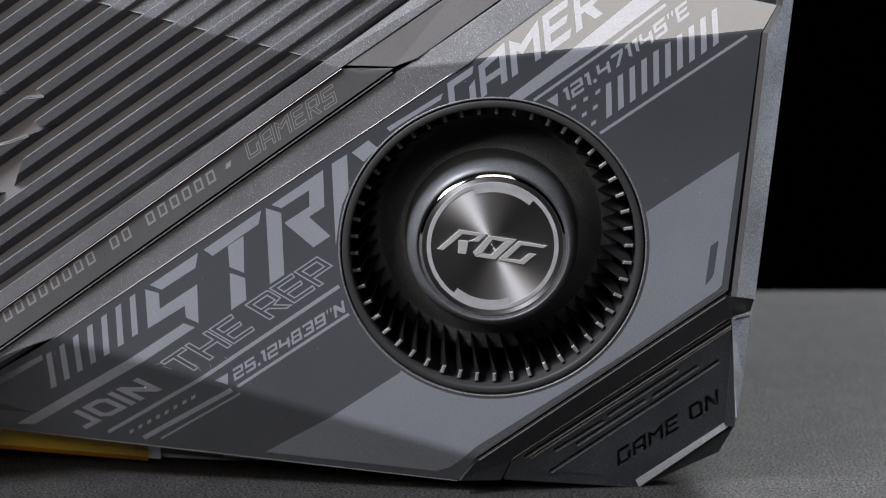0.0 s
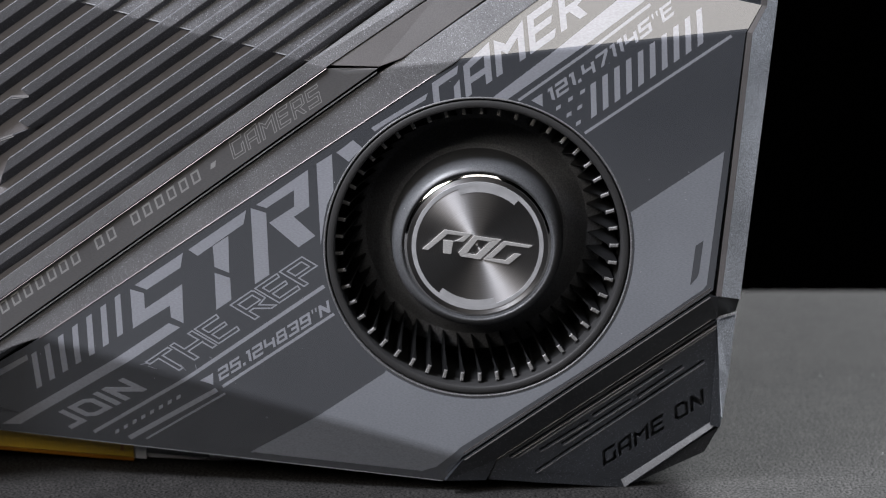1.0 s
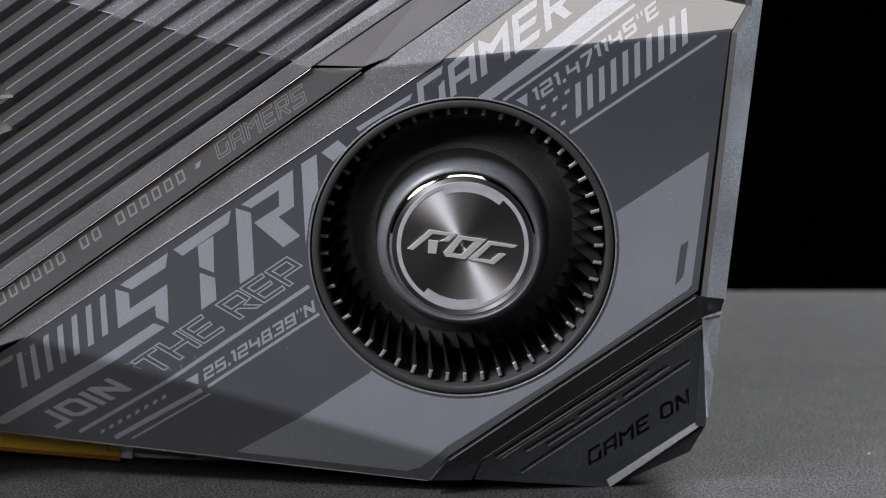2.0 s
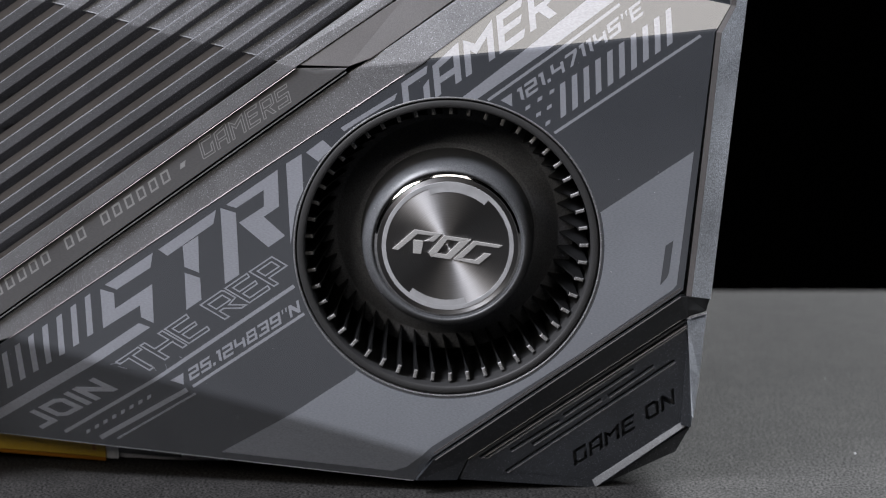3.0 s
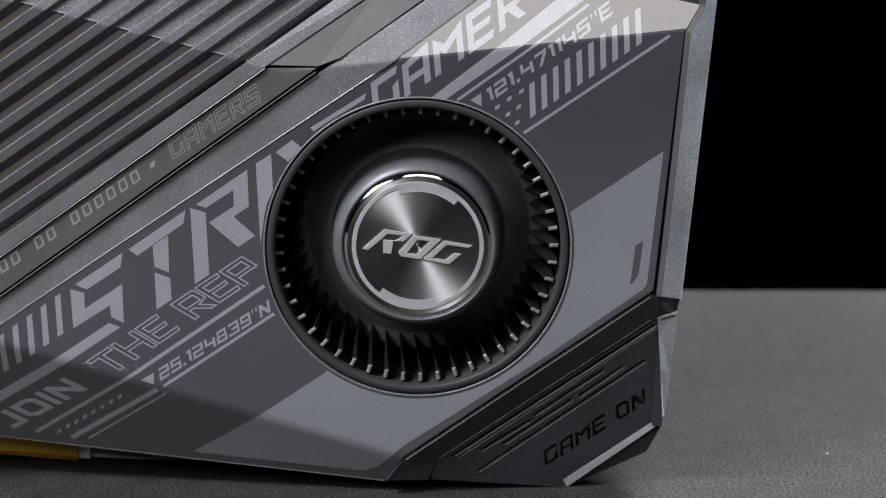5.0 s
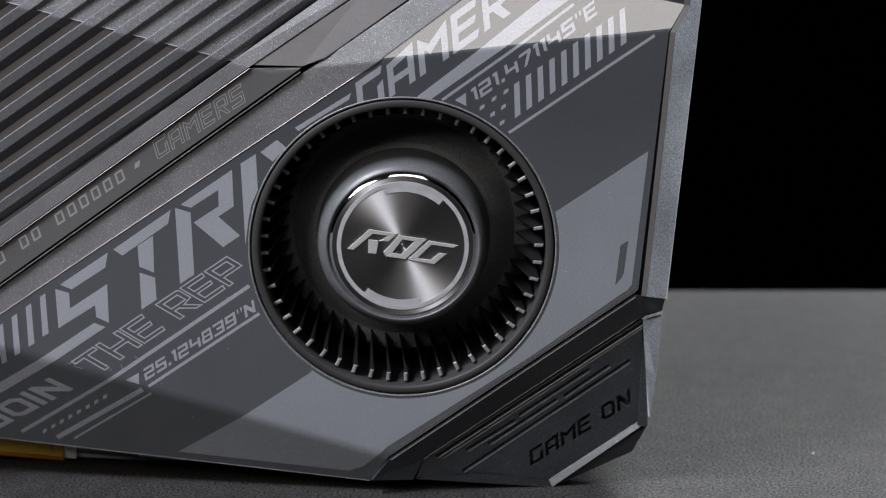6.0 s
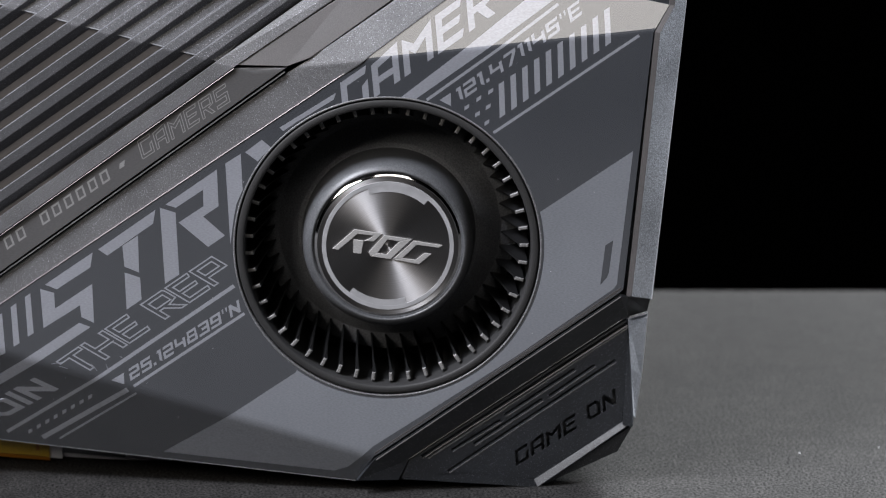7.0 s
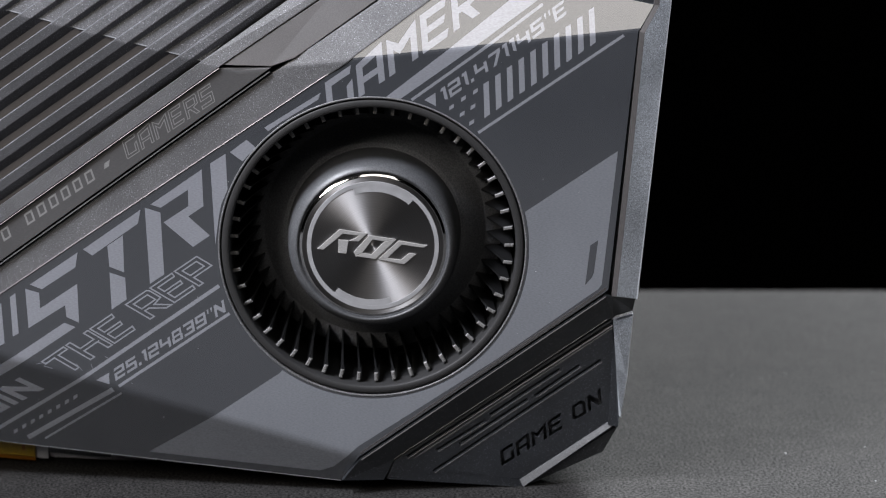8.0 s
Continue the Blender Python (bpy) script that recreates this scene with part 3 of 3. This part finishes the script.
# past the upper crease the grooves are shallower, behind a low step
part("groove_step", place(prism([(-170.4, 81.0), (-7.4, 79.1), (-23.8, 60.8), (-40.6, 46.7)], -8, -1.25), low=False, trim=True), RIBCOAT, card)
# paler strip added as the line of light along the step's rim
part("step_highlight", place(rim_strip((-170.4, 80.9), (-40.6, 46.6), 0.3, -1.3, -1.05), low=False, trim=True), PALE_EDGE, card)


def rib(n, s0, s1, cut0=0.0, cut1=0.0):
    """One rib: a flat crest, a slope below it and a steep side above, along s at the offset n; its ends may be cut aslant."""
    profile = [(0.0, -3.2), (0.0, -0.22), (-0.18, 0.0), (-2.25, 0.0), (-2.5, -0.12), (-4.4, -2.4), (-4.4, -3.2)]
    bm = bmesh.new()
    rows = []
    for s_, cut in ((s0, cut0), (s1, cut1)):
        rows.append([bm.verts.new(((s_ - cut * a) * rc - (n + a) * rs, (s_ - cut * a) * rs + (n + a) * rc, w)) for a, w in profile])
    bm.faces.new(rows[0])
    bm.faces.new(rows[1][::-1])
    for i in range(len(profile)):
        j = (i + 1) % len(profile)
        bm.faces.new((rows[0][i], rows[0][j], rows[1][j], rows[1][i]))
    return bm


# the ribs stop at a recessed emblem: where each one ends and goes on, and the slant of those ends
GAPS = {3: (-96.0, -81.5, 1.2, -1.5), 4: (-84.0, -73.8, 3.6, 0.4), 5: (-72.0, -68.6, 1.5, 0.3), 6: (-78.5, -75.9, 1.2, 0.4), 7: (-84.0, -81.0, 1.2, 0.4)}
for i in range(17):
    n = 65.9 + 5.98 * i
    if i in GAPS:
        e0, e1, c0, c1 = GAPS[i]
        part("rib", place(rib(n, -240.0, e0, 0.0, c0), low=False, trim=True), RIBCOAT, card)
        part("rib", place(rib(n, e1, 95.0, c1, 0.0), low=False, trim=True), RIBCOAT, card)
    else:
        part("rib", place(rib(n, -240.0, 95.0), low=False, trim=True), RIBCOAT, card)

# bright cut edges of the emblem
for a, b, width in (((-113.5, 37.8), (-109.1, 38.3), 0.75), ((-117.0, 27.2), (-113.2, 28.6), 0.7), ((-121.4, 26.0), (-116.8, 27.2), 0.6)):
    part("emblem_edge", place(rim_strip(a, b, width, -0.20, 0.08), low=False), LIP, card, "bright bevelled edge of the sunk emblem")

# right and lower bezels
bezel = part("right_bezel", place(loft((
    [(70.1, 70.9, -2.4), (69.5, 59.9, -2.4), (65.9, 53.6, 0.2), (63.3, 21.4, 0.2), (60.3, -12.0, 0.2)],
    [(73.4, 70.6, -5), (72.4, 59.6, -5), (71.8, 53.1, -5), (68.8, 20.5, -5), (65.6, -14.1, -5)],
    [(74.4, 69.6, -13), (73.4, 58.5, -13), (72.8, 51.9, -13), (69.8, 18.8, -13), (66.6, -16.3, -13)])), False), SILVER, card, "silver-grey sparkling side bezel")
part("lip", place(loft((
    [(68.9, 70.6, -4.5), (68.3, 60.0, -4.5), (64.6, 53.7, -2.5), (61.9, 21.0, -2.5), (59.0, -12.3, -2.5)],
    [(68.9, 70.9, -2.4), (68.3, 60.0, -2.4), (64.7, 53.9, 0.1), (62.0, 21.6, 0.1), (59.1, -11.9, 0.1)],
    [(70.15, 70.9, -2.35), (69.55, 59.9, -2.35), (65.95, 53.6, 0.25), (63.35, 21.4, 0.25), (60.35, -12.0, 0.25)])), False), LIP, bezel)
part("lower_bezel", place(loft((
    [(-8.3, -60.8, -2.5), (-3.9, -54.9, -2.5), (57.6, -12.1, -2.5), (58.7, -12.3, -2.5)],
    [(-7.9, -60.4, -0.5), (-3.5, -54.4, 0.2), (57.4, -11.8, 0.2), (59.4, -12.1, 0.2)],
    [(2.3, -61.2, -3.2), (4.9, -55.8, -3), (58.3, -19.1, -3), (59.8, -18.4, -3)],
    [(2.4, -61.4, -8), (5.0, -56.0, -8), (58.9, -19.4, -8), (60.4, -18.6, -8)])), False), BLACK, card, "black speckled lower bezel")
part("bezel_end", place(solid([(59.4, -12.1, 0.2), (65.4, -14.1, -5.0), (65.0, -17.9, -8.0), (59.8, -18.4, -3.0)], [(58.9, -12.3, -5.0), (65.2, -14.3, -9.0), (64.9, -18.1, -11.0), (59.6, -18.6, -8.0)]), False), PLASTIC, card)
part("plate_bevel", place(solid([(-3.4, -52.7, 0.07), (57.6, -9.8, 0.07), (57.4, -11.2, -0.05), (-3.6, -53.85, -0.05)], [(-3.4, -52.7, -1.0), (57.6, -9.8, -1.0), (57.4, -11.2, -1.0), (-3.6, -53.85, -1.0)])), LIP, card)

# paler strips added as the light on the black bezel's two edges
part("bezel_highlight", place(rim_strip((-3.2, -54.7), (57.6, -12.2), 0.24, 0.16, 0.24), False), LIP, card)
part("bezel_highlight", place(rim_strip((5.0, -55.4), (58.2, -18.8), 0.36, -3.0, -2.75), False), LIP, card)

# the moulded corner foot


def groove(a, b, width, depth):
    """A cutter for a groove with an upright upper wall and a sloping lower one."""
    d = (Vector(b) - Vector(a)).normalized()
    low = Vector((d.y, -d.x))
    a, b = Vector(a), Vector(b)
    deep = [a, b, b + low * width, a + low * width]
    wide = [a, b, b + low * (width + 0.4), a + low * (width + 0.4)]
    return solid([(p.x, p.y, 1.0) for p in wide], [(p.x, p.y, -depth) for p in deep])


FACE = [(5.0, -55.9), (59.4, -18.9), (60.6, -30.3), (59.4, -47.9), (37.1, -62.9), (18.8, -59.8), (2.9, -61.1)]
foot_bm = solid(at_w(FACE, 0.0), [(u, v + 2.0, -11) for u, v in FACE])
rim = [e for e in foot_bm.edges if all(q.co.z > -1 for q in e.verts)]
bmesh.ops.bevel(foot_bm, geom=rim, offset=0.45, segments=2, profile=0.5, affect="EDGES")
GROOVES = list(zip([(8.0, -54.7), (9.3, -54.8), (15.6, -53.1), (21.2, -51.6), (14.6, -59.1), (28.9, -43.8), (40.2, -38.9)], [(59.2, -19.7), (59.1, -20.4), (27.9, -45.2), (38.4, -39.7), (56.7, -29.6), (46.4, -31.7), (51.4, -30.8)]))
for a, b in GROOVES:
    foot_bm = carve(foot_bm, groove(a, b, 0.5, 0.8))
foot_bm = carve(foot_bm, thicken(words("GAME ON", (32.3, -58.8), (57.6, -42.2), (31.8, -54.3)), -2.4, 1.0))
foot = part("corner_foot", place(foot_bm, False, bend=foot_w), BLACK, card, "black moulded corner foot with grooves and sunk lettering")
# a paler strip under each groove paints its lit lower wall
for a, b in GROOVES:
    d = (Vector(b) - Vector(a)).normalized()
    low = Vector((d.y, -d.x)) * 1.0
    part("groove_highlight", place(rim_strip(Vector(a) + low, Vector(b) + low, 0.28, -0.10, 0.08), False, bend=foot_w), LIP, foot)


def foot_piece(name, front, depth, material, lift=0.0):
    return part(name, place(solid([(u, v, w + lift) for u, v, w in front], [(u, v + 1.0, w - depth) for u, v, w in front]), False, bend=foot_w), material, foot)


foot_piece("bright_bevel", [(u, v, w) for (u, v, _), w in zip([(37.0, -62.8, 0), (59.1, -47.4, 0), (60.7, -48.0, 0), (37.9, -64.6, 0)], (0.0, 0.0, 0.45, 0.45))], 4.0, PALE_EDGE, 0.1)
foot_piece("under_bevel", [(2.9, -61.2, 0), (18.7, -59.5, 0), (37.1, -62.8, 0), (37.8, -64.9, 0)], 4.0, BLACK, 0.0)
foot_piece("sole", [(37.8, -64.9, 0), (61.9, -48.8, 0), (58.3, -55.9, 0), (40.0, -64.4, 0)], 7.0, BLACK, -1.0)
part("side_facet", place(loft((
    [(59.8, -18.9, -3.6), (61.0, -32.2, -6.1), (62.1, -45.9, -8.6)], [(65.3, -19.1, -9.5), (64.1, -36.2, -11), (62.9, -47.5, -12)], [(65.9, -20.8, -17), (64.7, -38.0, -17), (63.3, -48.6, -17)])), False), SILVER, foot)
part("ledge", place(rim_strip((59.2, -19.6), (64.7, -18.3), 0.7, -5.4, -4.7), False), SILVER, foot)
part("facet_edge", place(solid([(59.6, -18.2, -3.3), (64.5, -16.9, -3.3), (64.5, -17.5, -3.3), (59.6, -18.9, -3.3)], [(59.9, -18.9, -6), (64.8, -17.6, -6), (64.9, -18.2, -6), (59.9, -19.7, -6)]), False), SILVER, foot)
part("corner_facet", place(solid([(60.1, -24.0, -3.7), (61.9, -45.8, -6), (61.8, -48.4, -7), (59.2, -47.7, -7)], [(60.8, -25.5, -14), (62.6, -47.4, -14), (62.0, -48.6, -14), (59.4, -48.5, -14)]), False), BLACK, foot)

# ---- fan ----
part("fan_ring", place(lathe([(35.3, -6.0), (35.3, -0.5), (35.45, -0.05), (35.7, 0.12), (36.3, 0.16), (36.9, 0.1), (37.2, -0.05), (37.25, -1.8)]), False), PLASTIC, card, "black rounded ring round the fan", True)
part("hole_rim", place(lathe([(37.55, -1.2), (37.6, 0.05), (37.75, 0.16), (38.0, 0.12), (38.1, 0.02)]), False), COAT, card, smooth=True)
# lining near-black, so the well's shade behind the blades is in its colour
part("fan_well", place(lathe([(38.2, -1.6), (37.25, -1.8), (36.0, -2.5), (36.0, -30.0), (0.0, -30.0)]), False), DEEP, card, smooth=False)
fan = part("fan", place(lathe([(32.6, -29.0), (32.6, -24.4), (32.3, -24.1), (28.5, -23.8), (28.1, -23.4), (25.4, -20.8), (23.3, -18.4), (22.8, -18.0), (22.4, -17.9), (22.0, -17.4), (20.0, -17.4), (0, -17.4)]), False), HUBCOAT, card, "black radial blower fan wheel with a dusty bell in lightened plastic", True)
part("hub", place(lathe([(22.0, -18.0), (21.95, -17.3), (21.7, -16.0), (21.5, -11.0), (21.4, -8.0), (21.2, -6.4), (20.8, -5.1), (20.3, -4.2), (19.7, -3.5), (19.2, -3.15), (18.7, -3.0), (18.7, -4.5), (0, -4.5)]), False), HUB_BODY, fan, "smooth rounded hub", True)


def blade(angle):
    """One blade: narrow at its tip and wider towards the wheel's back, swept as it goes down."""
    rows = [(-2.3, 33.2, 35.0, 0.0, 0.24), (-2.5, 32.95, 35.2, 0.0, 0.47), (-3.2, 32.8, 35.3, 0.0, 0.51), (-5.4, 32.6, 35.3, 0.2, 0.24), (-12.0, 31.4, 35.2, 1.3, 0.18), (-24.2, 28.9, 35.0, 3.4, 0.20)]
    bm = bmesh.new()
    prev = None
    for w, r0, r1, sweep, thick in rows:
        ring = []
        for r, t in ((r0, -thick), (r1, -thick), (r1, thick), (r0, thick)):
            a = radians(angle - (sweep if r == r0 else 0.3 * sweep))
            ring.append(bm.verts.new((r * math.cos(a) - t * math.sin(a) - 0.4, r * math.sin(a) + t * math.cos(a) + 0.4, w)))
        if prev:
            for i in range(4):
                bm.faces.new((prev[i], prev[(i + 1) % 4], ring[(i + 1) % 4], ring[i]))
        else:
            bm.faces.new(ring)
        prev = ring
    bm.faces.new(prev[::-1])
    return bm


for i in range(49):
    b = part("blade", place(blade(88.0 + i * 360 / 49), False), BLADE, fan)
    b.data.materials.append(TIP)
    for k in range(5):
        b.data.polygons[k].material_index = 1

# hub cap
HUB = -3.0
cap = part("hub_cap", place(lathe([(0, HUB), (16.9, HUB), (17.5, HUB), (17.5, HUB - 0.8)]), False, base=0), SPUN, card, "dark lathe-turned metal hub cap", False)
cap.location = (0, 0, H / 1000)
part("chrome_rim", place(lathe([(17.5, HUB + 0.01), (17.6, HUB + 0.02), (17.7, HUB - 0.02), (18.6, HUB - 0.46), (18.75, HUB - 0.62), (18.75, HUB - 1.5)]), False, base=0), CHROME, cap, "polished chrome rim", True)


def band(r0, r1, a0, a1, w0, w1):
    steps = max(8, int(abs(a1 - a0) / 2.5))
    outline = arc(r1, a0, a1, steps) + arc(r0, a1, a0, steps)
    return prism(outline, w0, w1)


part("satin_ring", place(lathe([(15.25, HUB - 0.1), (15.3, HUB + 0.12), (16.3, HUB + 0.12), (16.4, HUB - 0.1)]), False, base=0), SATIN, cap)
for a0, a1 in ((49.5, 108.5), (231, 287)):
    part("ring_segment", place(band(13.75, 15.4, a0, a1, HUB - 0.1, HUB + 0.09), False, base=0), SATIN, cap)
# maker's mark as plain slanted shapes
for poly in (
    [(-13.7, -0.6), (-8.2, 4.3), (-1.4, 3.2), (-3.5, 1.25), (-5.9, 1.35), (-4.4, 2.0), (-3.5, 2.7), (-7.5, 3.2), (-8.8, 2.0), (-12.3, -0.9)], [(-8.5, 1.7), (-6.0, 1.4), (-6.6, -1.9), (-8.6, -1.7)],
    [(-4.8, -1.5), (-0.9, 2.8), (5.8, 1.75), (2.9, 1.25), (-0.1, 1.75), (-2.6, -1.65), (-4.3, -2.5)], [(5.8, 1.7), (0.6, -3.3), (-4.2, -2.55), (-2.6, -1.7), (-0.4, -2.1), (2.9, 1.2)],
    [(1.3, -3.3), (6.4, 1.4), (13.5, 0.2), (12.6, -0.4), (7.1, 0.4), (3.6, -3.0)], [(1.4, -3.4), (3.6, -3.05), (6.9, -3.5), (9.0, -1.75), (10.7, -2.0), (7.7, -4.6)],
):
    part("mark", place(prism(poly, HUB - 0.1, HUB + 0.35, 0.08), False, base=0), LOGO, cap)

# ---- circuit board edge ----
board = part("board_edge", place(prism([(-158.3, -50.9), (-69.4, -55.5), (-72.5, -62.7), (-90.1, -61.5), (-158.5, -54.8)], -28.6, -27.0), False), BLACK, card)
cover = part("contact_cover", place(solid([(-158.1, -51.3, -26), (-89.8, -56.8, -26), (-90.0, -62.9, -26), (-158.5, -56.8, -26)], [(-159.0, -52.4, -29.5), (-90.3, -57.9, -29.5), (-90.5, -64.1, -29.5), (-159.3, -58.0, -29.5)]), False), YELLOW, card, "yellow protective strip over the contacts")
part("strip_fold", place(solid([(-158.5, -56.9, -25.8), (-90.0, -63.0, -25.8), (-90.0, -64.0, -26.2), (-158.5, -57.9, -26.2)], [(-159.0, -57.6, -29.5), (-90.3, -63.8, -29.5), (-90.5, -65.0, -29.5), (-159.3, -58.9, -29.5)]), False), ORANGE, cover, "orange folded lower edge")
for i in range(34):
    u = -157.0 + i * 2.0
    part("rib_line", place(prism([(u, -52.2 - (u + 158) * 0.0805), (u + 0.7, -52.2 - (u + 158.7) * 0.0805), (u + 0.7, -56.4 - (u + 158.7) * 0.0885), (u, -56.4 - (u + 158) * 0.0885)], -26.1, -25.85), False), YELLOW, cover)
part("notch", place(prism([(-93.4, -58.6), (-92.6, -58.6), (-92.6, -61.0), (-93.4, -61.0)], -26.1, -25.7), False), ORANGE, cover)
part("white_tab", place(prism([(-90.2, -59.6), (-86.8, -60.2), (-86.8, -63.6), (-90.2, -63.3)], -28.2, -26.6), False), WHITE, card)
part("socket", place(prism([(-86.6, -58.0), (-70.0, -59.0), (-70.0, -63.0), (-75.0, -62.6), (-86.6, -61.6)], -28.0, -25.6, 0.2), False), BLACK, card)
part("white_tab", place(prism([(-86.6, -61.0), (-60.0, -63.0), (-58.0, -65.0), (-75.0, -64.3), (-86.6, -63.6)], -28.6, -28.2), False), WHITE, card)

# ---- dust ----
dust_bm = bmesh.new()
rng = random.Random(7)


def speck(u, v, w, size):
    """One grain or lint, flattened on its surface."""
    verts = bmesh.ops.create_icosphere(dust_bm, subdivisions=1, radius=size)["verts"]
    turn = rng.uniform(0, math.tau)
    long = rng.choice((1.0, 1.0, 1.3, 2.2))
    for q in verts:
        x, y, z = q.co.x * long, q.co.y, q.co.z * 0.5
        q.co = (u + x * math.cos(turn) - y * math.sin(turn), v + x * math.sin(turn) + y * math.cos(turn), w + z)


for _ in range(70):
    u, v = rng.uniform(-118, 60), rng.uniform(-50, 52)
    if math.hypot(u, v) < 39 or v > 0.68 * u + 62 or v < -57 - 0.12 * u + 4 or v < 0.7 * u - 52:
        continue
    lift = 0.08 if v < 0.68 * u + 48 else -0.85
    speck(u, v, lift, rng.uniform(0.03, 0.08))
fan_dust = [(20.3, -3.9), (20.9, -5.0), (21.3, -7.0), (23.4, -18.4), (26.0, -21.3)]
for _ in range(9):
    (ra, wa), (rb, wb) = rng.choice(list(zip(fan_dust, fan_dust[1:])))
    k, a = rng.random(), radians(rng.uniform(100, 290))
    rad = ra + (rb - ra) * k
    speck(rad * math.cos(a), rad * math.sin(a), wa + (wb - wa) * k + 0.05, rng.uniform(0.05, 0.10))
place(dust_bm)
tagged(new("dust", mesh_of("dust", dust_bm, WHITE)), "pale dust specks on the card's face", "dust", kind="stuff")
lint_bm = bmesh.new()
for i in range(16):
    x, y, r = rng.uniform(0.07, 0.25), rng.uniform(-0.03, 0.12), rng.uniform(0.00010, 0.00018)
    if i == 0:
        x, y, r = 0.1088, 0.0338, 0.00027
    for q in bmesh.ops.create_icosphere(lint_bm, subdivisions=1, radius=r)["verts"]:
        q.co = (q.co.x + x, q.co.y + y, q.co.z * 0.6 + r * 0.4)
tagged(new("lint", mesh_of("lint", lint_bm, WHITE)), "pale lint specks on the grey desk", "lint", kind="stuff")
